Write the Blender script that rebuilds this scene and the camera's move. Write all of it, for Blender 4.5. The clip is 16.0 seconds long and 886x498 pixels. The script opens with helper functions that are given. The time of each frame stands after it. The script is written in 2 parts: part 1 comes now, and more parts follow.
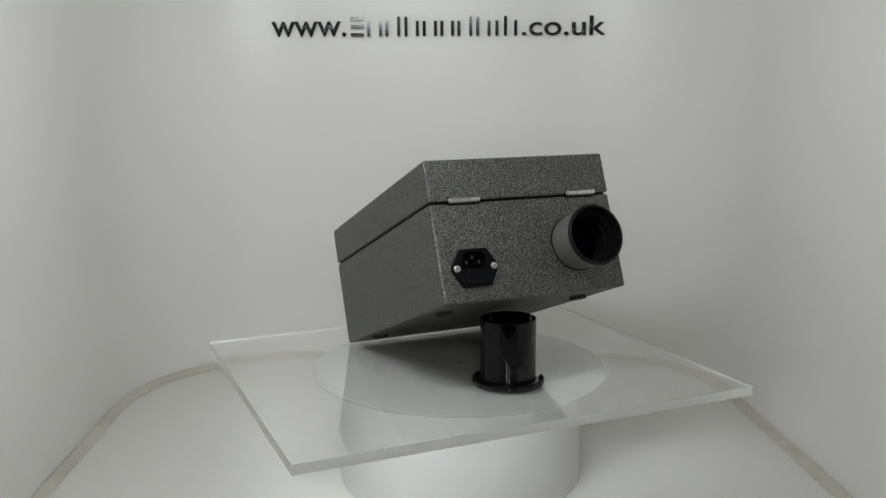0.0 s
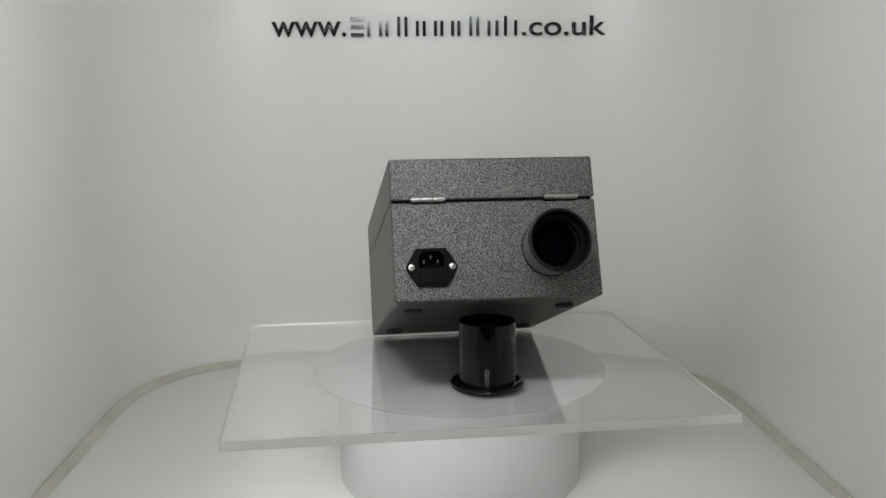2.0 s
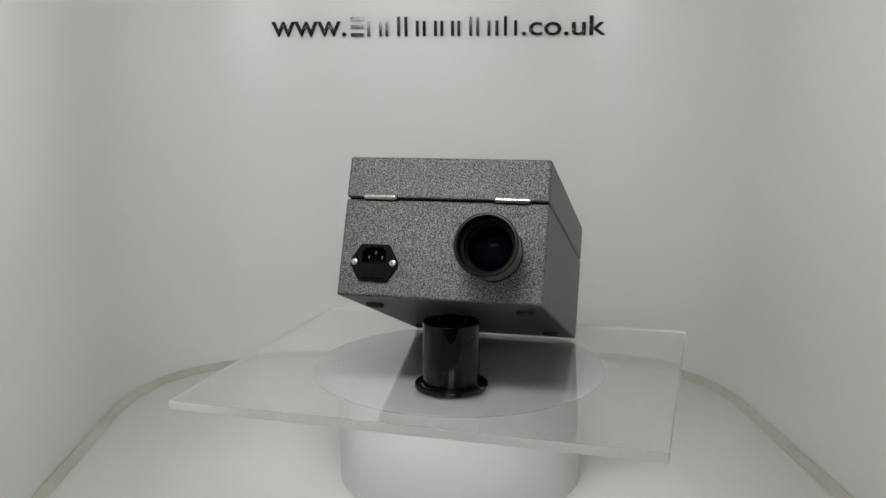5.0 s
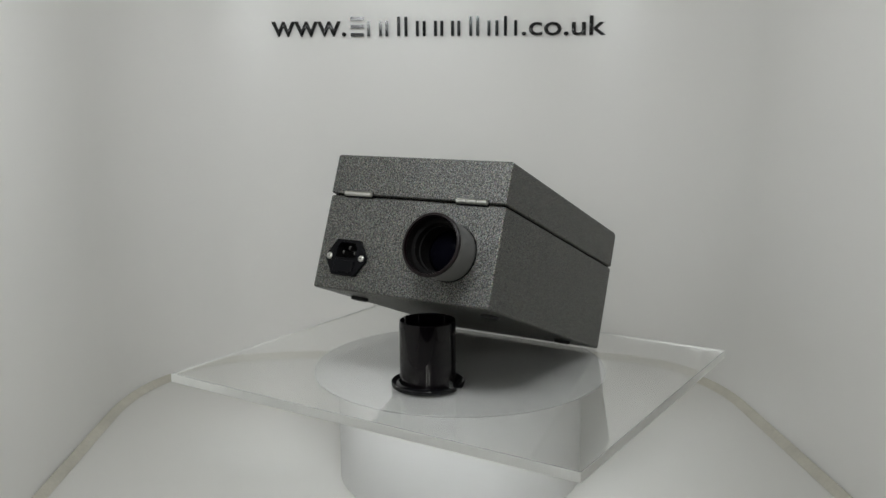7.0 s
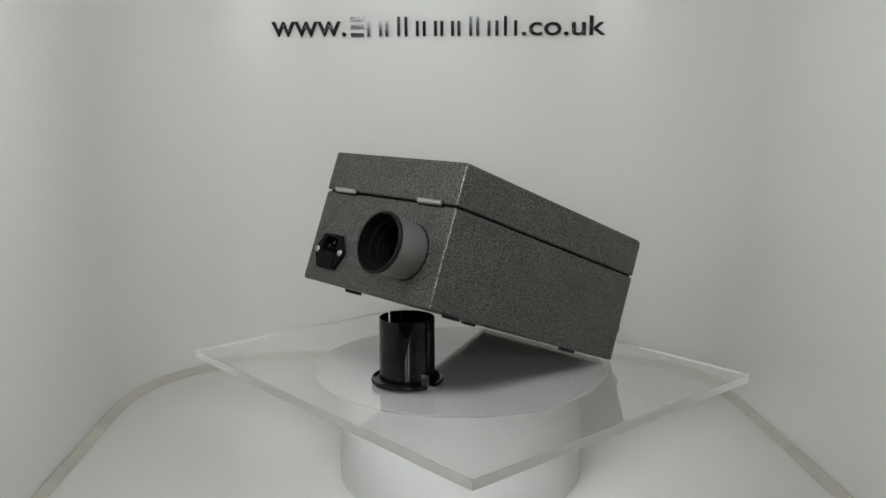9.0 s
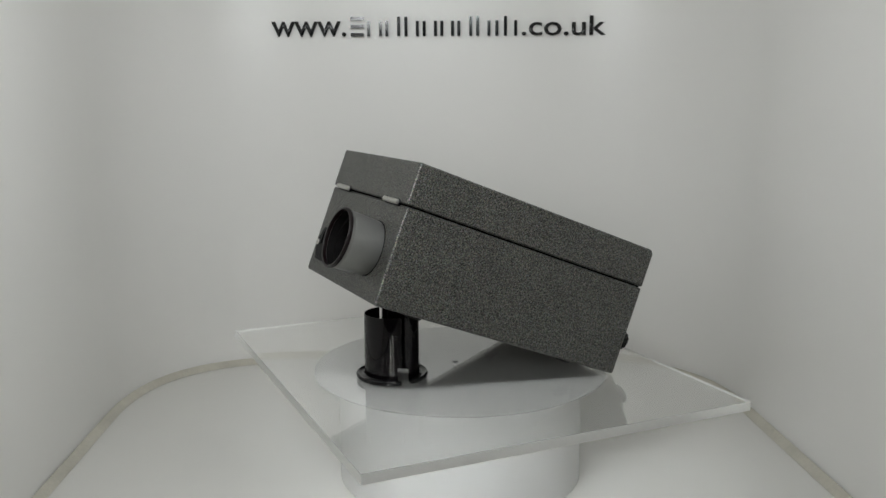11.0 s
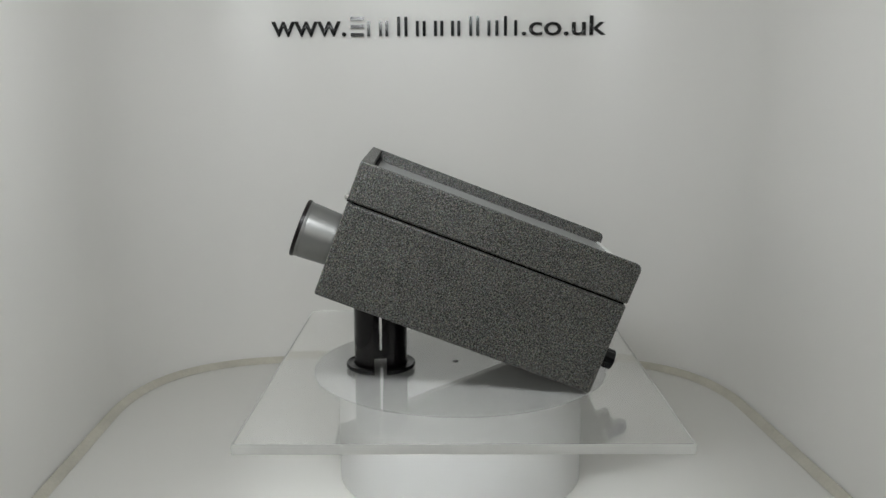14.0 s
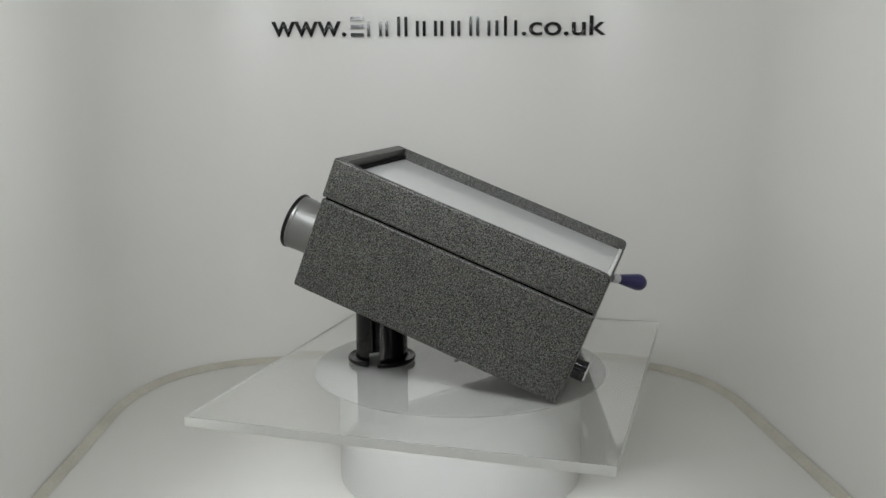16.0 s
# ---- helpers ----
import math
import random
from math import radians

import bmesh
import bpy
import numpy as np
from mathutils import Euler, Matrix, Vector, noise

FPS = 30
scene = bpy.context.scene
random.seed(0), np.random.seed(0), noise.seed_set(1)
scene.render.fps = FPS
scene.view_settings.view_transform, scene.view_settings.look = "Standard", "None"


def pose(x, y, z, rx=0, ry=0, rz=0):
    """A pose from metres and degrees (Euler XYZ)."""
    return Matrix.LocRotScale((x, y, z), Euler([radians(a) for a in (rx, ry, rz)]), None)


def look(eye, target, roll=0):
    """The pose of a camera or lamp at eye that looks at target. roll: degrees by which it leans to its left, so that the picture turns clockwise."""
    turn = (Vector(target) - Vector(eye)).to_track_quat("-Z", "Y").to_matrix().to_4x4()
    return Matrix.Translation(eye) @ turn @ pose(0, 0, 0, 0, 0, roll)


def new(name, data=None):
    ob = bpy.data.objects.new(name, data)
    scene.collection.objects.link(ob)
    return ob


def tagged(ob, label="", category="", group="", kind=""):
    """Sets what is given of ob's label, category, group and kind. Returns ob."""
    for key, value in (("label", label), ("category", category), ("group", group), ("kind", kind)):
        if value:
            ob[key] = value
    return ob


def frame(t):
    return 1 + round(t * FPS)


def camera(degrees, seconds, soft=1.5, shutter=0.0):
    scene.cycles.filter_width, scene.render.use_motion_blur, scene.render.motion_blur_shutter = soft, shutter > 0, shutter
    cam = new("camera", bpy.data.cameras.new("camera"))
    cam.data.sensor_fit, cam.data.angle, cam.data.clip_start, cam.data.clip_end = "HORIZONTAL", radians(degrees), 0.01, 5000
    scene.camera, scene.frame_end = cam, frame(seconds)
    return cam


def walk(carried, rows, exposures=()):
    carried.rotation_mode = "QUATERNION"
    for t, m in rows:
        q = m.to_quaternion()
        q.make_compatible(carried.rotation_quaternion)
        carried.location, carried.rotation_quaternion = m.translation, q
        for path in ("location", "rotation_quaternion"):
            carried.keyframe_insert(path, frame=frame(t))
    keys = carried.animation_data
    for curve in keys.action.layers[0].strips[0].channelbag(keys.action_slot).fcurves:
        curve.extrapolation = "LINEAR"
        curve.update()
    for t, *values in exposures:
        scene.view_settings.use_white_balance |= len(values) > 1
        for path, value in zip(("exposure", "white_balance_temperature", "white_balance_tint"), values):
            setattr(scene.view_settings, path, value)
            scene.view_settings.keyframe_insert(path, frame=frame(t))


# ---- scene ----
# ---- camera: fixed on a stand before the turntable ----
cam = camera(51.97, 16.0, soft=1.5)
EYE = (0.0, -1.0123, 0.3129)
AIM = look(EYE, (-0.01814, -0.0281, 0.13761), -0.284)
walk(cam, [(0.0, AIM), (16.0, AIM)], exposures=[(0.0, 0.0, 6500, 10), (16.0, 0.0, 6500, 10)])

# ---- world and lamps ----
world = bpy.data.worlds.new("world")
scene.world = world
world.use_nodes = True
world.node_tree.nodes["Background"].inputs[0].default_value = (0.6, 0.62, 0.65, 1)
world.node_tree.nodes["Background"].inputs[1].default_value = 0.15


def area_lamp(name, eye, target, sx, sy, watts, colour):
    data = bpy.data.lights.new(name, "AREA")
    data.shape, data.size, data.size_y, data.energy, data.color = "RECTANGLE", sx, sy, watts, colour
    ob = new(name, data)
    ob.matrix_world = look(eye, target)
    return ob


area_lamp("angled_lamp", (-0.11, -0.48, 0.572), (-0.15, 0.42, 0.22), 0.30, 0.09, 2.42, (0.925, 0.972, 1.0))
area_lamp("high_lamp", (-0.27, -1.03, 0.520), (-0.10, 0.10, 0.15), 0.13, 0.035, 0.27, (0.95, 0.985, 1.0))
area_lamp("low_lamp", (0.06, -1.03, 0.548), (0.0, 0.10, 0.15), 0.09, 0.030, 0.40, (0.90, 0.99, 1.0))
for side, watts in ((-1, 0.30), (1, 0.42)):
    area_lamp("side_lamp", (side * 0.088, -1.06, 0.275), (0.0, 0.0, 0.16), 0.050, 0.12, watts, (1.0, 0.98, 0.92))

# ---- materials ----
MATS = {}


def skewed_space(nt):
    """Object coordinates turned askew, so that no flat face lies along the lattice of a noise."""
    co, turned = nt.nodes.new("ShaderNodeTexCoord"), nt.nodes.new("ShaderNodeMapping")
    turned.inputs["Rotation"].default_value = (0.62, 0.41, 0.87)
    turned.inputs["Location"].default_value = (0.137, 0.211, 0.093)
    nt.links.new(co.outputs["Object"], turned.inputs["Vector"])
    return turned.outputs["Vector"]


def material(name, base, rough=0.5, metal=0.0, spread=0.0, scale=40.0, bump=0.0, bump_scale=300.0, **extra):
    """A surface with two scales of mottling, uneven gloss and fine relief."""
    m = bpy.data.materials.new(name)
    m.use_nodes = True
    nt = m.node_tree
    b = nt.nodes["Principled BSDF"]
    b.inputs["Metallic"].default_value = metal
    for key, value in extra.items():
        b.inputs[key.replace("_", " ")].default_value = value
    co = skewed_space(nt)

    def noise_node(s, detail):
        n = nt.nodes.new("ShaderNodeTexNoise")
        n.inputs["Scale"].default_value, n.inputs["Detail"].default_value = s, detail
        nt.links.new(co, n.inputs["Vector"])
        return n
    big, fine = noise_node(scale, 3.0), noise_node(scale * 14, 2.0)
    mix = nt.nodes.new("ShaderNodeMath")
    mix.operation = "MULTIPLY_ADD"
    nt.links.new(fine.outputs["Fac"], mix.inputs[0])
    mix.inputs[1].default_value = 0.4
    nt.links.new(big.outputs["Fac"], mix.inputs[2])
    ramp = nt.nodes.new("ShaderNodeMapRange")
    ramp.inputs["From Min"].default_value, ramp.inputs["From Max"].default_value = 0.15, 1.25
    nt.links.new(mix.outputs[0], ramp.inputs["Value"])
    col = nt.nodes.new("ShaderNodeMix")
    col.data_type = "RGBA"
    nt.links.new(ramp.outputs["Result"], col.inputs["Factor"])
    col.inputs["A"].default_value = (*[max(0.0, c * (1 - spread)) for c in base], 1)
    col.inputs["B"].default_value = (*[min(1.0, c * (1 + spread)) for c in base], 1)
    nt.links.new(col.outputs["Result"], b.inputs["Base Color"])
    rr = nt.nodes.new("ShaderNodeMapRange")
    rr.inputs["To Min"].default_value, rr.inputs["To Max"].default_value = rough * 0.85, min(1.0, rough * 1.15)
    nt.links.new(big.outputs["Fac"], rr.inputs["Value"])
    nt.links.new(rr.outputs["Result"], b.inputs["Roughness"])
    if bump:
        bn = noise_node(bump_scale, 2.0)
        bp = nt.nodes.new("ShaderNodeBump")
        bp.inputs["Strength"].default_value, bp.inputs["Distance"].default_value = bump, 0.0006
        nt.links.new(bn.outputs["Fac"], bp.inputs["Height"])
        nt.links.new(bp.outputs["Normal"], b.inputs["Normal"])
    MATS[name] = m
    return m


def hammered_paint(name, lift=1.0):
    """Grey hammer-finish enamel: pebbled relief with dark pits and pale flecks."""
    m = bpy.data.materials.new(name)
    m.use_nodes = True
    nt = m.node_tree
    b = nt.nodes["Principled BSDF"]
    b.inputs["Metallic"].default_value = 0.0
    b.inputs["IOR"].default_value = 1.85
    co = skewed_space(nt)
    v = nt.nodes.new("ShaderNodeTexVoronoi")
    v.inputs["Scale"].default_value = 1100
    n1 = nt.nodes.new("ShaderNodeTexNoise")
    n1.inputs["Scale"].default_value, n1.inputs["Detail"].default_value = 870, 3
    n2 = nt.nodes.new("ShaderNodeTexNoise")
    n2.inputs["Scale"].default_value, n2.inputs["Detail"].default_value = 22, 4
    for n in (v, n1, n2):
        nt.links.new(co, n.inputs["Vector"])
    ramp = nt.nodes.new("ShaderNodeValToRGB")
    e = ramp.color_ramp.elements
    e[0].position, e[0].color = 0.38, (0.007 * lift, 0.007 * lift, 0.007 * lift, 1)
    e[1].position, e[1].color = 0.64, (0.120 * lift, 0.119 * lift, 0.101 * lift, 1)
    mid = e.new(0.5)
    mid.color = (0.026 * lift, 0.0262 * lift, 0.0215 * lift, 1)
    nt.links.new(n1.outputs["Fac"], ramp.inputs["Fac"])
    tone = nt.nodes.new("ShaderNodeMapRange")
    tone.inputs["From Min"].default_value, tone.inputs["From Max"].default_value = 0.3, 0.7
    tone.inputs["To Min"].default_value, tone.inputs["To Max"].default_value = 0.82, 1.15
    nt.links.new(n2.outputs["Fac"], tone.inputs["Value"])
    mul = nt.nodes.new("ShaderNodeVectorMath")
    mul.operation = "SCALE"
    hue = nt.nodes.new("ShaderNodeVectorMath")
    hue.operation = "MULTIPLY_ADD"
    hue.inputs[1].default_value, hue.inputs[2].default_value = (1.9, 1.3, 2.1), (0.06, 0.35, -0.05)
    n3 = nt.nodes.new("ShaderNodeTexNoise")
    n3.inputs["Scale"].default_value, n3.inputs["Detail"].default_value = 700, 1
    nt.links.new(co, n3.inputs["Vector"])
    nt.links.new(n3.outputs["Color"], hue.inputs[0])
    fleck = nt.nodes.new("ShaderNodeVectorMath")
    fleck.operation = "MULTIPLY"
    nt.links.new(ramp.outputs["Color"], fleck.inputs[0])
    nt.links.new(hue.outputs["Vector"], fleck.inputs[1])
    nt.links.new(fleck.outputs["Vector"], mul.inputs[0])
    nt.links.new(tone.outputs["Result"], mul.inputs["Scale"])
    pv = nt.nodes.new("ShaderNodeTexVoronoi")
    pv.inputs["Scale"].default_value = 260
    nt.links.new(co, pv.inputs["Vector"])
    sep = nt.nodes.new("ShaderNodeSeparateColor")
    nt.links.new(pv.outputs["Color"], sep.inputs["Color"])
    few = nt.nodes.new("ShaderNodeMath")
    few.operation, few.inputs[1].default_value = "GREATER_THAN", 0.80
    nt.links.new(sep.outputs["Red"], few.inputs[0])
    near = nt.nodes.new("ShaderNodeMath")
    near.operation, near.inputs[1].default_value = "LESS_THAN", 0.26
    nt.links.new(pv.outputs["Distance"], near.inputs[0])
    both = nt.nodes.new("ShaderNodeMath")
    both.operation = "MULTIPLY"
    nt.links.new(few.outputs[0], both.inputs[0])
    nt.links.new(near.outputs[0], both.inputs[1])
    pit = nt.nodes.new("ShaderNodeMix")
    pit.data_type = "RGBA"
    pit.inputs["B"].default_value = (0.012, 0.012, 0.013, 1)
    nt.links.new(both.outputs[0], pit.inputs["Factor"])
    nt.links.new(mul.outputs["Vector"], pit.inputs["A"])
    nt.links.new(pit.outputs["Result"], b.inputs["Base Color"])
    sheen = nt.nodes.new("ShaderNodeMapRange")
    sheen.inputs["From Min"].default_value, sheen.inputs["From Max"].default_value = 0.36, 0.64
    sheen.inputs["To Min"].default_value, sheen.inputs["To Max"].default_value = 0.14, 0.76
    nt.links.new(n1.outputs["Fac"], sheen.inputs["Value"])
    nt.links.new(sheen.outputs["Result"], b.inputs["Specular IOR Level"])
    rr = nt.nodes.new("ShaderNodeMapRange")
    rr.inputs["To Min"].default_value, rr.inputs["To Max"].default_value = 0.31, 0.43
    nt.links.new(n1.outputs["Fac"], rr.inputs["Value"])
    nt.links.new(rr.outputs["Result"], b.inputs["Roughness"])
    add = nt.nodes.new("ShaderNodeMath")
    nt.links.new(v.outputs["Distance"], add.inputs[0])
    nt.links.new(n1.outputs["Fac"], add.inputs[1])
    bp = nt.nodes.new("ShaderNodeBump")
    bp.inputs["Strength"].default_value, bp.inputs["Distance"].default_value = 0.45, 0.0008
    nt.links.new(add.outputs[0], bp.inputs["Height"])
    nt.links.new(bp.outputs["Normal"], b.inputs["Normal"])
    MATS[name] = m
    return m


PAINT = hammered_paint("grey hammered enamel")
WORN = hammered_paint("rubbed enamel edge", 2.7)
WALL = material("glossy white panel", (0.80, 0.789, 0.760), 0.38, 0, 0.012, 3.0)
FLOOR = material("white floor sheet", (0.69, 0.682, 0.648), 0.24, 0, 0.012, 4.0)
PEDESTAL = material("matt white drum", (0.67, 0.67, 0.66), 0.45, 0, 0.02, 8.0)
MILKY = material("milky clear plastic", (0.56, 0.555, 0.54), 0.15, 0, 0.01, 8.0, 0, 300.0, Transmission_Weight=0.45, IOR=1.49)
SEALANT = material("yellowed sealant", (0.53, 0.505, 0.43), 0.40, 0, 0.26, 16.0, 0.3, 60.0)
BLACK = material("gloss black plastic", (0.005, 0.005, 0.006), 0.12, 0, 0.2, 60.0, Specular_IOR_Level=0.3)
TURNED = material("turned black plastic", (0.004, 0.003, 0.004), 0.03, 0, 0.2, 60.0, Specular_IOR_Level=0.32)
SATIN = material("satin black plastic", (0.004, 0.004, 0.005), 0.38, 0, 0.25, 90.0, 0.2, 900.0, Specular_IOR_Level=0.08)
PIT = material("matt black lining", (0.004, 0.0035, 0.0035), 0.7, 0, 0.2, 90.0, Specular_IOR_Level=0.1)
MAROON = material("dark maroon barrel", (0.006, 0.003, 0.0035), 0.35, 0, 0.2, 90.0, Specular_IOR_Level=0.25)
RUBBER = material("black rubber", (0.012, 0.012, 0.012), 0.75, 0, 0.3, 120.0, 0.2, 900.0)
SILVER = material("plated steel", (0.62, 0.61, 0.58), 0.3, 1.0, 0.15, 120.0, 0.1, 700.0)
PIN = material("dull nickel", (0.09, 0.088, 0.085), 0.45, 1.0, 0.1, 90.0)
TUBE = material("satin grey aluminium", (0.22, 0.22, 0.212), 0.38, 0.6, 0.06, 90.0, 0.08, 1200.0)
OPAL = material("frosted viewing glass", (0.58, 0.588, 0.585), 0.13, 0, 0.02, 12.0)
EDGE = material("frosted edge", (0.78, 0.79, 0.78), 0.5, 0, 0.05, 60.0)
VINYL = material("black vinyl", (0.005, 0.005, 0.006), 0.09, 0, 0.2, 60.0)
BLUE = material("translucent blue plastic", (0.010, 0.008, 0.070), 0.32, 0, 0.1, 60.0)
NYLON = material("milky nylon", (0.55, 0.54, 0.56), 0.4, 0, 0.06, 90.0)
ROOM = material("dull room paint", (0.42, 0.41, 0.39), 0.7, 0, 0.08, 2.0)
LENS = material("lens glass", (0.002, 0.002, 0.004), 0.16, 0, 0.1, 60.0, 0, 300.0, Specular_IOR_Level=0.006)
ACRYLIC = material("clear acrylic", (0.93, 0.932, 0.915), 0.02, 0, 0.002, 20.0, 0, 300.0, Transmission_Weight=0.95, IOR=1.49)
ACRYLIC_EDGE = material("sawn acrylic edge", (0.90, 0.90, 0.86), 0.30, 0, 0.05, 60.0, 0.25, 120.0, Transmission_Weight=0.35, IOR=1.49)
GLOW = bpy.data.materials.new("lit diffuser")
GLOW.use_nodes = True
GLOW.node_tree.nodes["Principled BSDF"].inputs["Emission Color"].default_value = (1, 0.98, 0.95, 1)
GLOW.node_tree.nodes["Principled BSDF"].inputs["Emission Strength"].default_value = 0.8


# ---- mesh helpers ----
def part(name, bm, mat, parent=None, label="", smooth=True, at=None):
    me = bpy.data.meshes.new(name)
    bmesh.ops.recalc_face_normals(bm, faces=bm.faces)
    bm.to_mesh(me)
    bm.free()
    for m in (mat if isinstance(mat, (list, tuple)) else [mat]):
        me.materials.append(m)
    if smooth:
        me.shade_smooth()
        me.set_sharp_from_angle(angle=radians(50))
    ob = new(name, me)
    if smooth:
        flat = ob.modifiers.new("flat faces stay flat", "WEIGHTED_NORMAL")
        flat.weight, flat.keep_sharp = 100, True
    if parent:
        ob.parent = parent
    if at is not None:
        ob.matrix_basis = at
    if label:
        tagged(ob, label)
    return ob


def block(x0, x1, y0, y1, z0, z1, r=0.0, seg=2, bm=None):
    bm = bm or bmesh.new()
    v = bmesh.ops.create_cube(bm, size=1.0)["verts"]
    for p in v:
        p.co = Vector(((x0 + x1) / 2 + p.co.x * (x1 - x0), (y0 + y1) / 2 + p.co.y * (y1 - y0), (z0 + z1) / 2 + p.co.z * (z1 - z0)))
    if r:
        edges = list({e for p in v for e in p.link_edges})
        bmesh.ops.bevel(bm, geom=edges, offset=r, segments=seg, profile=0.5, affect="EDGES")
    return bm


def lathe(profile, steps=48, bm=None, m=None, closed=False):
    """Turns (radius, height) pairs round z."""
    bm = bm or bmesh.new()
    m = m or Matrix()
    rings = []
    for r, z in profile:
        if r < 1e-7:
            rings.append([bm.verts.new(m @ Vector((0, 0, z)))])
        else:
            rings.append([bm.verts.new(m @ Vector((r * math.cos(2 * math.pi * i / steps), r * math.sin(2 * math.pi * i / steps), z))) for i in range(steps)])
    pairs = list(zip(rings, rings[1:])) + ([(rings[-1], rings[0])] if closed else [])
    for a, b in pairs:
        for i in range(steps):
            j = (i + 1) % steps
            if len(a) == 1 and len(b) > 1:
                bm.faces.new((a[0], b[i], b[j]))
            elif len(b) == 1 and len(a) > 1:
                bm.faces.new((a[i], a[j], b[0]))
            elif len(a) > 1:
                bm.faces.new((a[i], a[j], b[j], b[i]))
    return bm


def prism(points, axis, lo, hi, r=0.0, seg=2, bm=None):
    """A flat outline pushed from lo to hi along an axis (0 x, 1 y, 2 z); the outline's pairs are the other two axes in order."""
    bm = bm or bmesh.new()

    def put(p, d):
        c = list(p)
        c.insert(axis, d)
        return bm.verts.new(c)
    a, b = [put(p, lo) for p in points], [put(p, hi) for p in points]
    faces = [bm.faces.new(a), bm.faces.new(list(reversed(b)))]
    n = len(points)
    for i in range(n):
        faces.append(bm.faces.new((a[i], b[i], b[(i + 1) % n], a[(i + 1) % n])))
    bmesh.ops.recalc_face_normals(bm, faces=faces)
    if r:
        rim = [e for f in faces[:2] for e in f.edges]
        bmesh.ops.bevel(bm, geom=rim, offset=r, segments=seg, profile=0.5, affect="EDGES")
    return bm


def carve(bm, cutters):
    """bm less the cutters, each a bmesh."""
    def temp(b):
        me = bpy.data.meshes.new("tmp")
        bmesh.ops.recalc_face_normals(b, faces=b.faces)
        b.to_mesh(me)
        b.free()
        return new("tmp", me)
    base, others = temp(bm), [temp(c) for c in cutters]
    for o in others:
        mod = base.modifiers.new("cut", "BOOLEAN")
        mod.operation, mod.object, mod.solver = "DIFFERENCE", o, "EXACT"
    dg = bpy.context.evaluated_depsgraph_get()
    me = bpy.data.meshes.new_from_object(base.evaluated_get(dg))
    out = bmesh.new()
    out.from_mesh(me)
    for o in [base] + others:
        bpy.data.objects.remove(o)
    return out


def rounded(points, radius, seg=5):
    """An outline with its corners rounded (radius: one value, or one a corner)."""
    out, n = [], len(points)
    for i, p in enumerate(points):
        r = radius[i] if isinstance(radius, (list, tuple)) else radius
        p, a, b = Vector(p), Vector(points[i - 1]), Vector(points[(i + 1) % n])
        if r <= 0:
            out.append(tuple(p))
            continue
        u, w = (a - p).normalized(), (b - p).normalized()
        half = math.acos(max(-1, min(1, u.dot(w)))) / 2
        d = r / math.tan(half)
        s, e = p + u * d, p + w * d
        for k in range(seg + 1):
            f = k / seg
            q = s * (1 - f) ** 2 + p * 2 * f * (1 - f) + e * f ** 2
            out.append(tuple(q))
    return out


def empty(name, m=None):
    ob = new(name)
    ob.empty_display_size = 0.05
    if m is not None:
        ob.matrix_basis = m
    return ob


# ---- the booth ----
FLOOR_Z = -0.130
CORNERS = [(-0.422, -0.75), (-0.497, 0.427), (0.383, 0.427), (0.468, -0.75)]
REACH = (0.0, 0.27, 0.23)


def wall_line():
    """The booth's plan: two slightly slanted sides and a straight back, joined by wide curves."""
    pts = [Vector(c) for c in CORNERS]
    out = [pts[0]]
    for i in (1, 2):
        p = pts[i]
        s, e = p + (pts[i - 1] - p).normalized() * REACH[i], p + (pts[i + 1] - p).normalized() * REACH[i]
        for k in range(33):
            f = k / 32
            out.append(s * (1 - f) ** 2 + p * 2 * f * (1 - f) + e * f ** 2)
    out.append(pts[3])
    return out


LINE = wall_line()


def side_of(i):
    a, b = LINE[max(i - 1, 0)], LINE[min(i + 1, len(LINE) - 1)]
    d = (b - a).normalized()
    return Vector((d.y, -d.x))      # towards the inside


def sweep(profile):
    """A profile of (inwards, up) pairs carried along the booth's wall line."""
    bm = bmesh.new()
    rows = []
    for i, p in enumerate(LINE):
        s = side_of(i)
        rows.append([bm.verts.new((p.x + s.x * u, p.y + s.y * u, z)) for u, z in profile])
    n = len(profile)
    for a, b in zip(rows, rows[1:]):
        for k in range(n):
            bm.faces.new((a[k], a[(k + 1) % n], b[(k + 1) % n], b[k]))
    bm.faces.new(rows[0])
    bm.faces.new(list(reversed(rows[-1])))
    return bm


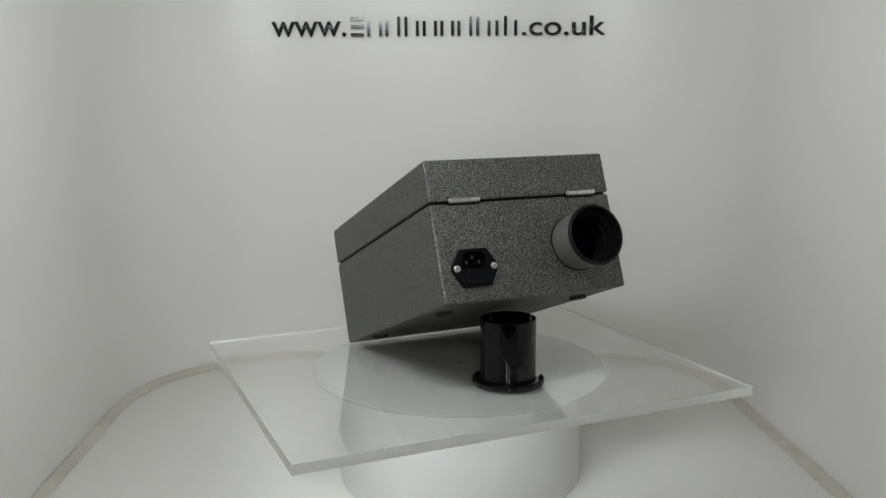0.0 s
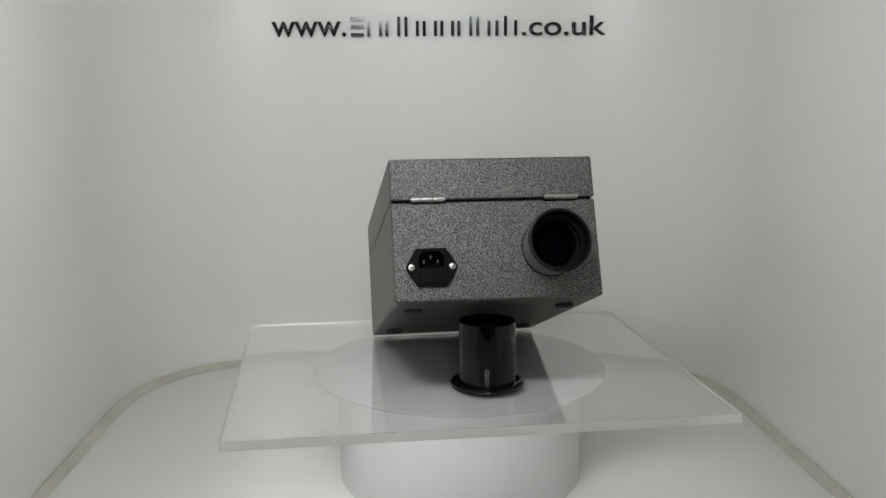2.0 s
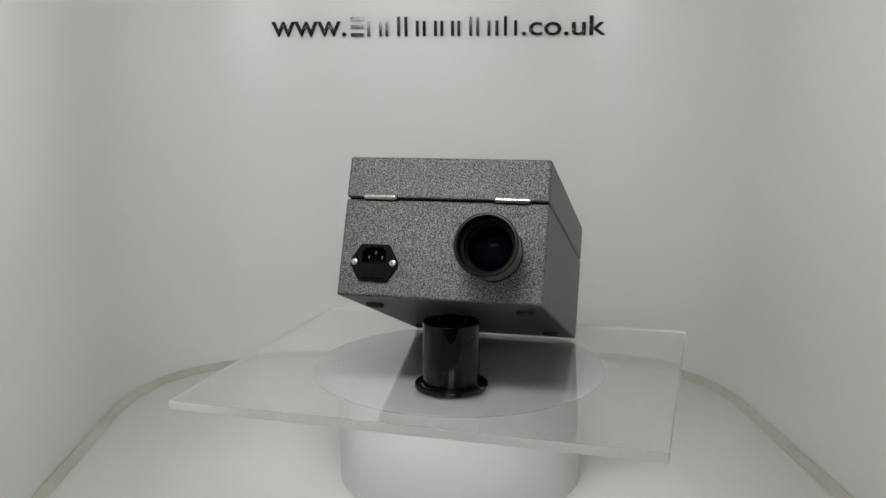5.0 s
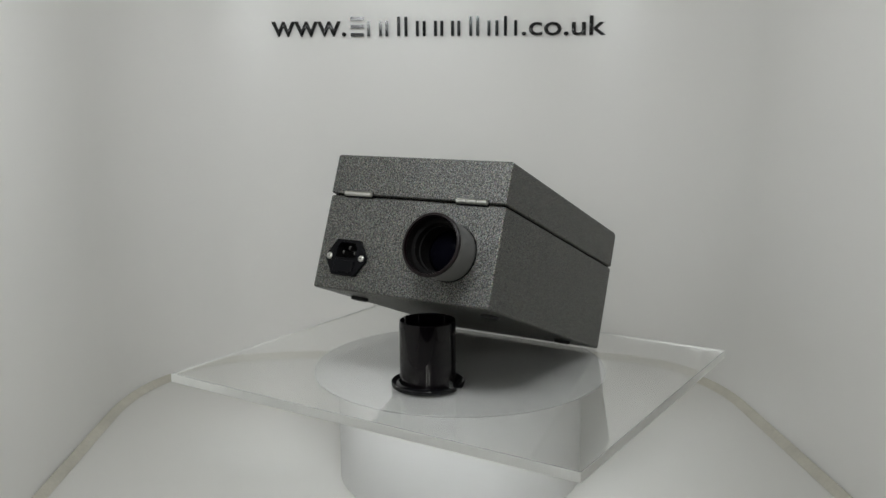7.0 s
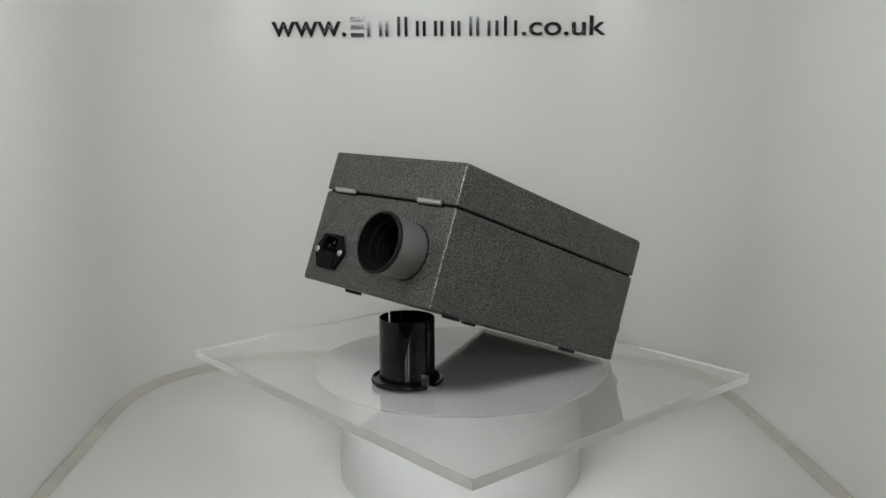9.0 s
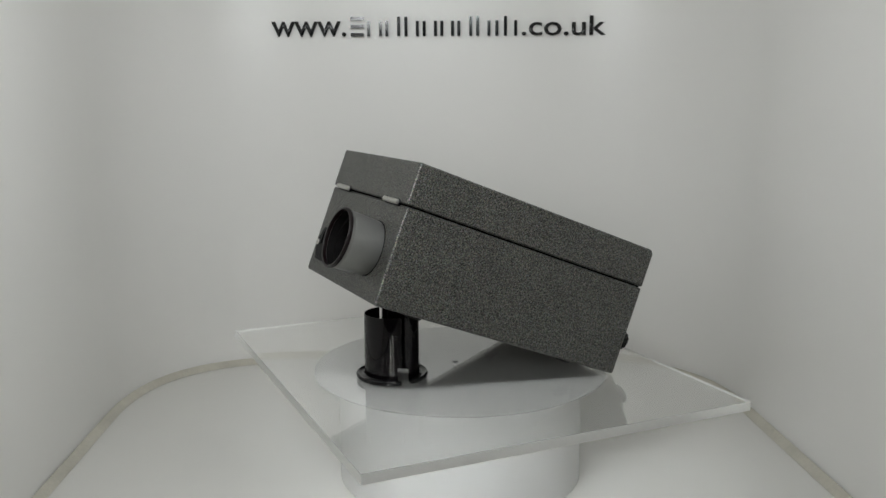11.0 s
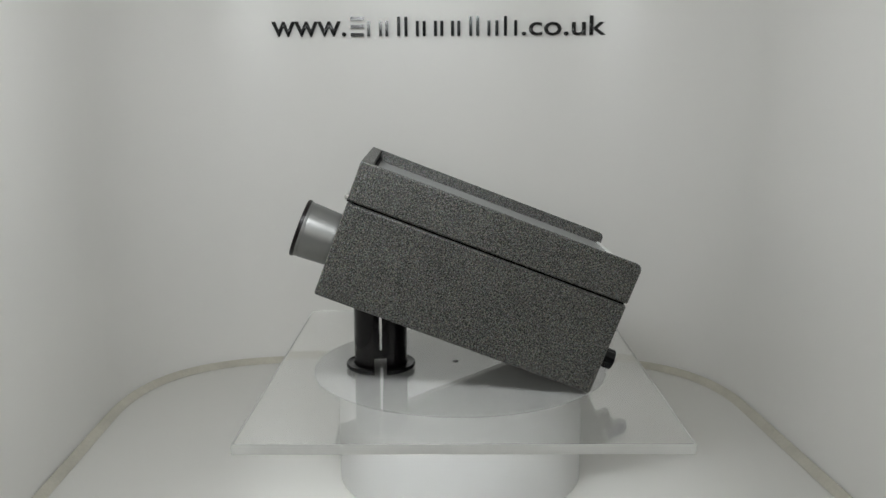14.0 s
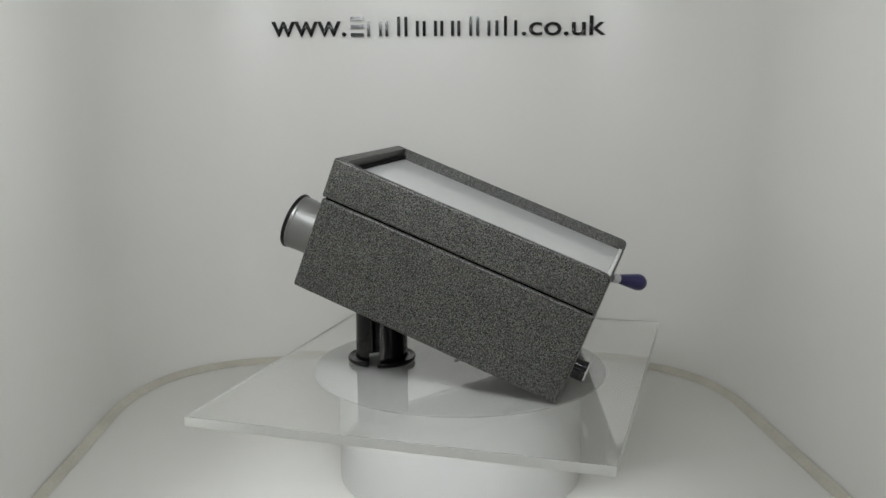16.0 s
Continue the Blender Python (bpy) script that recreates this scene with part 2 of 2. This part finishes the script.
def build_booth():
    tagged(part("floor", block(-0.75, 0.75, -0.80, 0.55, FLOOR_Z - 0.02, FLOOR_Z), FLOOR), "glossy white floor sheet of the photo booth", "floor", kind="structure")
    tagged(part("wall_back", sweep([(0, FLOOR_Z), (0, 0.60), (-0.012, 0.60), (-0.012, FLOOR_Z)]), WALL), "curved glossy white wall of the photo booth", "wall", kind="structure")
    # the ceiling is out of view, added to bounce light about the booth
    tagged(part("ceiling", block(-0.75, 0.75, -0.75, 0.55, 0.604, 0.62), WALL), "unseen plain white ceiling added to bounce light in the booth", "ceiling", kind="structure")
    tagged(part("trim", sweep([(0.001, FLOOR_Z + 0.0005), (0.001, FLOOR_Z + 0.009), (0.004, FLOOR_Z + 0.006), (0.008, FLOOR_Z + 0.0035), (0.011, FLOOR_Z + 0.0005)]), SEALANT),
           "yellowed sealant bead where wall meets floor", "trim", kind="structure")
    # unseen closed box added round the booth, dull so that reflections stay dark
    tagged(part("ground", block(-2.0, 2.0, -2.6, 1.4, -0.95, -0.90), ROOM), "unseen dull floor added round the booth", "floor", kind="structure")
    tagged(part("wall_south", block(-2.0, 2.0, -2.65, -2.6, -0.90, 1.6), ROOM), "unseen dull wall added behind the camera", "wall", kind="structure")
    tagged(part("wall_north", block(-2.0, 2.0, 1.4, 1.45, -0.90, 1.6), ROOM), "unseen dull wall added behind the booth", "wall", kind="structure")
    tagged(part("wall_west", block(-2.05, -2.0, -2.65, 1.45, -0.90, 1.6), ROOM), "unseen dull side wall added round the booth", "wall", kind="structure")
    tagged(part("wall_east", block(2.0, 2.05, -2.65, 1.45, -0.90, 1.6), ROOM), "unseen dull side wall added round the booth", "wall", kind="structure")
    tagged(part("ceiling", block(-2.05, 2.05, -2.65, 1.45, 1.6, 1.65), ROOM), "unseen dull ceiling added above the booth", "ceiling", kind="structure")
    bench = empty("bench", pose(0, 0, FLOOR_Z - 0.02))
    part("benchtop", block(-0.80, 0.80, -0.85, 0.60, -0.04, -0.001, 0.003), ROOM, bench)
    for x in (-0.74, 0.74):
        for y in (-0.79, 0.54):
            part("leg", block(x - 0.03, x + 0.03, y - 0.03, y + 0.03, -0.75, -0.041, 0.003), ROOM, bench)
    tagged(bench, "plain dull bench that carries the photo booth", "bench")
    lamp = empty("batten_light", look((-0.11, -0.4832, 0.574), (-0.15, 0.42, 0.22)))
    part("housing", block(-0.17, 0.17, -0.055, 0.055, 0.006, 0.030, 0.002), EDGE, lamp)
    part("diffuser", block(-0.15, 0.15, -0.045, 0.045, 0.0035, 0.0055), GLOW, lamp)
    for x in (-0.14, 0.14):
        part("hanger", block(x - 0.006, x + 0.006, 0.030, 0.042, 0.006, 0.026), EDGE, lamp)
    tagged(lamp, "slim lit batten slanted under the booth ceiling", "lamp")
    stand_light(-0.27, -1.034, 0.520, 0.13, 0.035, (-0.10, 0.10, 0.15))
    stand_light(0.06, -1.034, 0.548, 0.09, 0.030, (0.0, 0.10, 0.15))
    for sx in (-1, 1):
        stand_light(sx * 0.088, -1.064, 0.275, 0.050, 0.12, (0.0, 0.0, 0.16))


def stand_light(x, y, z, w, h, target):
    """A small lit panel on a pole."""
    st = empty("stand_light", pose(x, y - 0.03, -0.90))
    part("base_plate", lathe([(0, 0), (0.07, 0), (0.07, 0.008), (0.012, 0.012), (0, 0.012)], 32), SATIN, st)
    part("pole", lathe([(0, 0.012), (0.008, 0.012), (0.008, z + 0.90), (0, z + 0.90)], 16), SATIN, st)
    m = Matrix.Translation((-x, -(y - 0.03), 0.90)) @ look((x, y, z), target)
    part("housing", block(-w / 2 - 0.005, w / 2 + 0.005, -h / 2 - 0.005, h / 2 + 0.005, 0.003, 0.025, 0.002), SATIN, st, at=m)
    part("diffuser", block(-w / 2, w / 2, -h / 2, h / 2, 0.0012, 0.0026), GLOW, st, at=m)
    tagged(st, "small lit panel on a black pole behind the camera", "lamp", group="lamps by the camera")


def letters_mesh(text, x0, x1, z0, z1, y, depth):
    """Lettering of the built-in font, fitted between two sides and two heights, facing the front."""
    cu = bpy.data.curves.new("tmp", "FONT")
    cu.body, cu.resolution_u, cu.offset = text, 6, 0.010
    ob = new("tmp", cu)
    me = bpy.data.meshes.new_from_object(ob.evaluated_get(bpy.context.evaluated_depsgraph_get()))
    bpy.data.objects.remove(ob)
    bm = bmesh.new()
    bm.from_mesh(me)
    xs, ys = [v.co.x for v in bm.verts], [v.co.y for v in bm.verts]
    lo, hi, bot, top = min(xs), max(xs), min(ys), max(ys)
    for v in bm.verts:
        v.co = Vector((x0 + (v.co.x - lo) / (hi - lo) * (x1 - x0), y, z0 + (v.co.y - bot) / (top - bot) * (z1 - z0)))
    more = bmesh.ops.extrude_face_region(bm, geom=list(bm.faces))
    for g in more["geom"]:
        if isinstance(g, bmesh.types.BMVert):
            g.co.y += depth
    return bm


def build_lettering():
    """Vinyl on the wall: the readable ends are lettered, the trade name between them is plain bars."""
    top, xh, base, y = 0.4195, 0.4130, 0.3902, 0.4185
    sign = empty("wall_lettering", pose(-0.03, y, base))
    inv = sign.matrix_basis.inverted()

    def stick(name, bm):
        bmesh.ops.transform(bm, matrix=inv, verts=bm.verts)
        part(name, bm, VINYL, sign, smooth=False)

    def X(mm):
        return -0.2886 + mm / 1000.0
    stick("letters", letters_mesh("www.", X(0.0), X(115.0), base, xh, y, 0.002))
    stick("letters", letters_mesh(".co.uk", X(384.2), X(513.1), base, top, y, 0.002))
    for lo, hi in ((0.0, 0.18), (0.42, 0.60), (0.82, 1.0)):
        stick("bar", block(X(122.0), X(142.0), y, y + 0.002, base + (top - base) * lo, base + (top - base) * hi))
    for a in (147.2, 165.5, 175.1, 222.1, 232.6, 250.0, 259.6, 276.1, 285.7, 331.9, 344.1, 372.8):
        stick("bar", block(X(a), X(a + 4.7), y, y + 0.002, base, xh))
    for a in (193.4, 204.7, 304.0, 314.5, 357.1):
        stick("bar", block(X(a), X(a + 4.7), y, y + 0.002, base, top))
    tagged(sign, "glossy black vinyl lettering along the white wall", "lettering")


# ---- the turntable ----
def build_turntable():
    t = empty("turntable", pose(0, 0, FLOOR_Z))
    part("drum", lathe([(0, 0.0004), (0.139, 0.0004), (0.139, 0.1162), (0.1380, 0.1172), (0, 0.1172)], 96), PEDESTAL, t)
    disc = lathe([(0, 0.1174), (0.1662, 0.1174), (0.1670, 0.1178), (0.1670, 0.1188), (0.1664, 0.1194), (0, 0.1194)], 96)
    platter = part("platter", disc, MILKY, t, "thin milky acrylic revolving disc")
    platter.visible_shadow = False
    tagged(t, "white drum turntable standing on the booth floor", "turntable")
    return t, platter


PLATE_TURN = -3.55


def build_plate():
    p = empty("acrylic_sheet")
    hx, hy, th = 0.2485, 0.2075, 0.0100
    bm = block(-hx, hx, -hy, hy, -th, 0, 0.0007, 2)
    bm.faces.ensure_lookup_table()
    for f in bm.faces:
        f.material_index = 0 if abs(f.normal.z) > 0.5 else 1
    sheet = part("sheet", bm, [ACRYLIC, ACRYLIC_EDGE], p)
    sheet.visible_shadow = False
    part("centre_screw", lathe([(0, 0.0003), (0.0034, 0.0003), (0.0034, 0.0008), (0.0026, 0.0011), (0, 0.0011)], 20), PIN, p, "small dark centre screw", at=pose(0.0, -0.005, 0))
    return tagged(p, "clear acrylic sheet lying on the turntable", "sheet")


# ---- the hinged metal case; its space: x across, y from front to back, z up from its bottom ----
HALF, DEEP, BODY_H, LID_Z, LID_TOP = 0.104, 0.300, 0.0995, 0.1012, 0.1435
LX, LZ = 0.053, 0.0497
IX, IZ = -0.067, 0.0338


def ring_y(profile, x, z, steps=64, bm=None):
    """Turned about an axis along y; profile pairs are (radius, y)."""
    m = Matrix.Translation((x, 0, z)) @ Matrix.Rotation(radians(-90), 4, "X")
    return lathe(profile, steps, bm, m)


def build_hinge(case, x0, x1):
    # black leaf, a little oversize: paints the shade round the knuckles
    bm = block(x0 - 0.0007, x1 + 0.0007, -0.0026, 0.0006, 0.0976, 0.1044, 0.0003)
    h = part("hinge", bm, SATIN, case, "plated steel butt hinge on a black leaf that paints its shade")
    w = (x1 - x0) / 3
    for k in range(3):
        m = Matrix.Translation((x0 + w * k, -0.0036, 0.1013)) @ Matrix.Rotation(radians(90), 4, "Y")
        part("knuckle", lathe([(0, 0.0002), (0.0023, 0.0002), (0.0027, 0.0006), (0.0027, w - 0.0006), (0.0023, w - 0.0002), (0, w - 0.0002)], 20, None, m), SILVER, h)
    m = Matrix.Translation((x0 - 0.0006, -0.0036, 0.1013)) @ Matrix.Rotation(radians(90), 4, "Y")
    part("pin", lathe([(0, 0), (0.0013, 0), (0.0013, x1 - x0 + 0.0012), (0, x1 - x0 + 0.0012)], 14, None, m), SILVER, h)


def build_inlet(case):
    out = rounded([(IX - 0.0262, IZ), (IX - 0.0146, IZ + 0.0187), (IX + 0.0146, IZ + 0.0187), (IX + 0.0262, IZ), (IX + 0.0146, IZ - 0.0187), (IX - 0.0146, IZ - 0.0187)],
                  [0.008, 0.002, 0.002, 0.008, 0.002, 0.002])
    mouth = rounded([(IX - 0.0125, IZ - 0.0005), (IX - 0.0125, IZ + 0.0110), (IX - 0.0075, IZ + 0.0158), (IX + 0.0075, IZ + 0.0158), (IX + 0.0125, IZ + 0.0110), (IX + 0.0125, IZ - 0.0005)], 0.001)
    cut = prism(mouth, 1, -0.02, 0.02)
    bm = carve(prism(out, 1, -0.0045, 0.0, 0.0007), [cut])
    inlet = part("power_inlet", bm, SATIN, case, "black mains inlet with fuse drawer")
    part("socket_lining", carve(prism(rounded([(IX - 0.0137, IZ - 0.0017), (IX - 0.0137, IZ + 0.0170), (IX + 0.0137, IZ + 0.0170), (IX + 0.0137, IZ - 0.0017)], 0.001), 1, -0.0002, 0.0152),
                                [prism(mouth, 1, -0.02, 0.0142)]), PIT, inlet)
    for dx, dz in ((0, 0.0105), (-0.007, 0.0058), (0.007, 0.0058)):
        part("contact_pin", block(IX + dx - 0.001, IX + dx + 0.001, -0.0005, 0.0141, IZ + dz - 0.002, IZ + dz + 0.002, 0.0005), PIN, inlet)
    part("fuse_drawer", block(IX - 0.0120, IX + 0.0120, -0.0062, -0.0046, IZ - 0.0160, IZ - 0.0030, 0.0006), SATIN, inlet)
    for s in (-1, 1):
        m = Matrix.Translation((IX + s * 0.020, -0.0046, IZ)) @ Matrix.Rotation(radians(90), 4, "X")
        sc = part("screw", lathe([(0, 0), (0.0034, 0), (0.0034, 0.0008), (0.0026, 0.0015), (0.0009, 0.0015), (0.0006, 0.0009), (0, 0.0009)], 20, None, m), SILVER, inlet, "plated crosshead screw")
        part("slot", block(IX + s * 0.020 - 0.0014, IX + s * 0.020 + 0.0014, -0.00625, -0.0061, IZ - 0.0003, IZ + 0.0003), SATIN, sc)


def build_lens(case):
    end = -0.0405
    barrel = part("lens_barrel", ring_y([(0.0274, 0.0008), (0.0277, 0.0), (0.0278, -0.0030), (0.0283, -0.0034), (0.0297, end + 0.0085), (0.0293, end + 0.0080), (0.0293, end + 0.0070), (0.0298, end + 0.0066),
                                         (0.0300, end + 0.0040), (0.0282, end + 0.0040), (0.0262, 0.0008)], LX, LZ, 72), TUBE, case, "satin grey metal lens barrel")
    part("end_ring", ring_y([(0.0301, end + 0.0039), (0.0309, end + 0.0034), (0.0310, end + 0.0008), (0.0302, end), (0.0283, end), (0.0279, end + 0.0008), (0.0279, end + 0.0039)], LX, LZ, 72),
         MAROON, barrel, "dark front ring")
    part("lining", ring_y([(0.0281, end + 0.0042), (0.0278, end + 0.0042), (0.0272, end + 0.012), (0.0236, end + 0.0124), (0.0236, end + 0.020), (0.0222, end + 0.0205), (0.0222, 0.010), (0, 0.010)], LX, LZ, 64),
         PIT, barrel)
    part("lens", ring_y([(0.0220, 0.002), (0.0220, -0.004), (0.0170, -0.0085), (0.0100, -0.0115), (0.0, -0.0128), (0.0, 0.002)][:-1] + [(0, -0.0128)], LX, LZ, 48), LENS, barrel, "dark coated glass lens")
    part("base_ring", ring_y([(0.0279, -0.0014), (0.0288, -0.0014), (0.0290, -0.0010), (0.0290, 0.0004), (0.0279, 0.0004)], LX, LZ, 64), SATIN, barrel)


def rub_edge(bm):
    """Marks the rounded upright edge beside the lens as rubbed."""
    bm.normal_update()
    for f in bm.faces:
        c = f.calc_center_median()
        if f.normal.x > 0.3 and f.normal.y < -0.3 and c.x > HALF - 0.006:
            f.material_index = 1
    return bm


def build_case():
    c = empty("hinged_case")
    pocket = block(IX - 0.0145, IX + 0.0145, -0.01, 0.0156, IZ - 0.0022, IZ + 0.0178)
    hole = ring_y([(0, -0.01), (0.0272, -0.01), (0.0272, 0.014), (0, 0.014)], LX, LZ, 64)
    part("body", rub_edge(carve(block(-HALF, HALF, -0.001, DEEP, 0, BODY_H, 0.0026, 3), [pocket, hole])), [PAINT, WORN], c, "grey hammered enamel lower case")
    part("seam_gasket", block(-HALF + 0.003, HALF - 0.003, 0.003, DEEP - 0.003, BODY_H - 0.001, LID_Z + 0.001), PIT, c)
    side = rounded([(-0.002, LID_Z), (-0.002, LID_TOP), (DEEP, LID_TOP), (DEEP, LID_Z)], [0.0022, 0.0022, 0.0075, 0.0022], 6)
    lid_bm = prism(side, 0, -HALF, HALF, 0.0024, 3)
    recess = block(-HALF + 0.0045, HALF - 0.0045, 0.0095, DEEP + 0.05, 0.1270, 0.20)
    lid = part("lid", rub_edge(carve(lid_bm, [recess])), [PAINT, WORN], c, "shallow lid with raised rails on three sides")
    part("viewing_panel", block(-HALF + 0.0048, HALF - 0.0048, 0.0110, DEEP - 0.0060, 0.1272, 0.1310, 0.0006), OPAL, lid, "pale frosted glass viewing panel")
    part("panel_lip", block(-HALF + 0.0050, HALF - 0.0050, DEEP - 0.0058, DEEP - 0.0020, 0.1272, 0.1324, 0.0006), EDGE, lid, "frosted strip along the panel end")
    part("bead", block(-HALF + 0.0050, HALF - 0.0050, 0.0097, 0.0135, 0.1312, 0.1350, 0.0008), PIT, lid)
    build_hinge(c, -0.0837, -0.0503)
    build_hinge(c, 0.0510, 0.0848)
    build_inlet(c)
    build_lens(c)
    for x, y in ((-0.081, 0.054), (0.079, 0.054), (-0.081, 0.246), (0.079, 0.246)):
        part("rubber_foot", lathe([(0, 0.0005), (0.0095, 0.0005), (0.0095, -0.0026), (0.0087, -0.0034), (0.003, -0.0034), (0.0025, -0.002), (0, -0.002)], 28), RUBBER, c, "black rubber foot", at=pose(x, y, 0))
    # fluted knob low on the back
    bm = bmesh.new()
    n = 72
    pts = []
    for i in range(n):
        a = 2 * math.pi * i / n
        r = 0.0102 + (0.0004 if (i // 3) % 2 else -0.0002)
        pts.append((0.084 + r * math.cos(a), 0.038 + r * math.sin(a)))
    prism(pts, 1, DEEP + 0.0005, DEEP + 0.0135, 0.0, 2, bm)
    knob = part("control_knob", bm, BLACK, c, "fluted black knob with bright cap")
    part("knob_cap", ring_y([(0, DEEP + 0.0136), (0.0090, DEEP + 0.0136), (0.0090, DEEP + 0.0146), (0.0082, DEEP + 0.0152), (0, DEEP + 0.0152)], 0.084, 0.038, 36), SILVER, knob, "bright metal cap")
    return tagged(c, "grey hammered metal case tilted on a black tube", "projector case")


def build_handle(case):
    m = HANDLE
    h = part("toggle_handle", lathe([(0, 0.006), (0.0044, 0.006), (0.0054, 0.009), (0.0076, 0.023), (0.0090, 0.032), (0.0094, 0.036), (0.0086, 0.0402), (0.0062, 0.0436), (0.003, 0.0449), (0, 0.0452)], 32), BLUE, case,
             "dark blue tapered plastic handle", at=m)
    part("ferrule", lathe([(0, -0.003), (0.0048, -0.003), (0.0052, 0.0), (0.0050, 0.006), (0.0040, 0.0082), (0, 0.0082)], 28), NYLON, h, "milky nylon ferrule")


HANDLE = Matrix.Translation((-0.030, DEEP + 0.002, 0.1125)) @ Vector((-0.024, 0.0255, 0.001)).to_track_quat("Z", "Y").to_matrix().to_4x4()


# ---- the black tube stand ----
def build_tube():
    t = empty("slotted_tube")
    R, W, H = 0.0298, 0.0022, 0.0722
    outer = lathe([(R - W, 0.0034), (R, 0.0034), (R, H - 0.0008), (R - 0.0006, H), (R - W + 0.0005, H), (R - W, H - 0.0006)], 96, closed=True)
    foot = lathe([(R - W, 0.0004), (0.0370, 0.0004), (0.0388, 0.0020), (0.0393, 0.0048), (0.0384, 0.0062), (0.0372, 0.0052), (0.0352, 0.0036), (R + 0.0020, 0.0036), (R + 0.0003, 0.0052), (R + 0.0001, 0.0032), (R - W, 0.0032)],
                 96, closed=True)

    def cut():
        return [block(0.015, 0.06, -0.0068, 0.0068, -0.01, 0.0175), block(0.015, 0.06, -0.0018, 0.0018, 0.01, 0.10),
                block(-0.06, -0.015, -0.0018, 0.0018, 0.0105, 0.10)]
    part("tube", carve(outer, cut()), TURNED, t)
    part("flange", carve(foot, cut()), BLACK, t, "dished flange with one notch")
    return tagged(t, "gloss black slotted plastic tube with flanged foot", "tube stand")


build_booth()
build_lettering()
TABLE, PLATTER = build_turntable()
PLATE = build_plate()
CASE = build_case()
build_handle(CASE)
STAND = build_tube()


# ---- what moves ----
def turn(t):
    """The turntable's angle in degrees."""
    return 28.07 - 7.961 * t - 0.0128 * t * t


def motions():
    times = [0.5 * k for k in range(33)]
    homes = ((PLATTER, pose(0, 0, 0)), (PLATE, pose(-0.0024, 0.0006, 0, 0, 0, PLATE_TURN)),
             (CASE, pose(0.0094, -0.1490, 0.1077, 0, 0, -1.9) @ pose(0, 0, 0, -21.12, 0, 0) @ pose(0, -0.002, 0)), (STAND, pose(0.0102, -0.0905, 0.0)))
    for thing, home in homes:
        walk(thing, [(t, pose(0, 0, 0, 0, 0, turn(t)) @ home) for t in times])


motions()
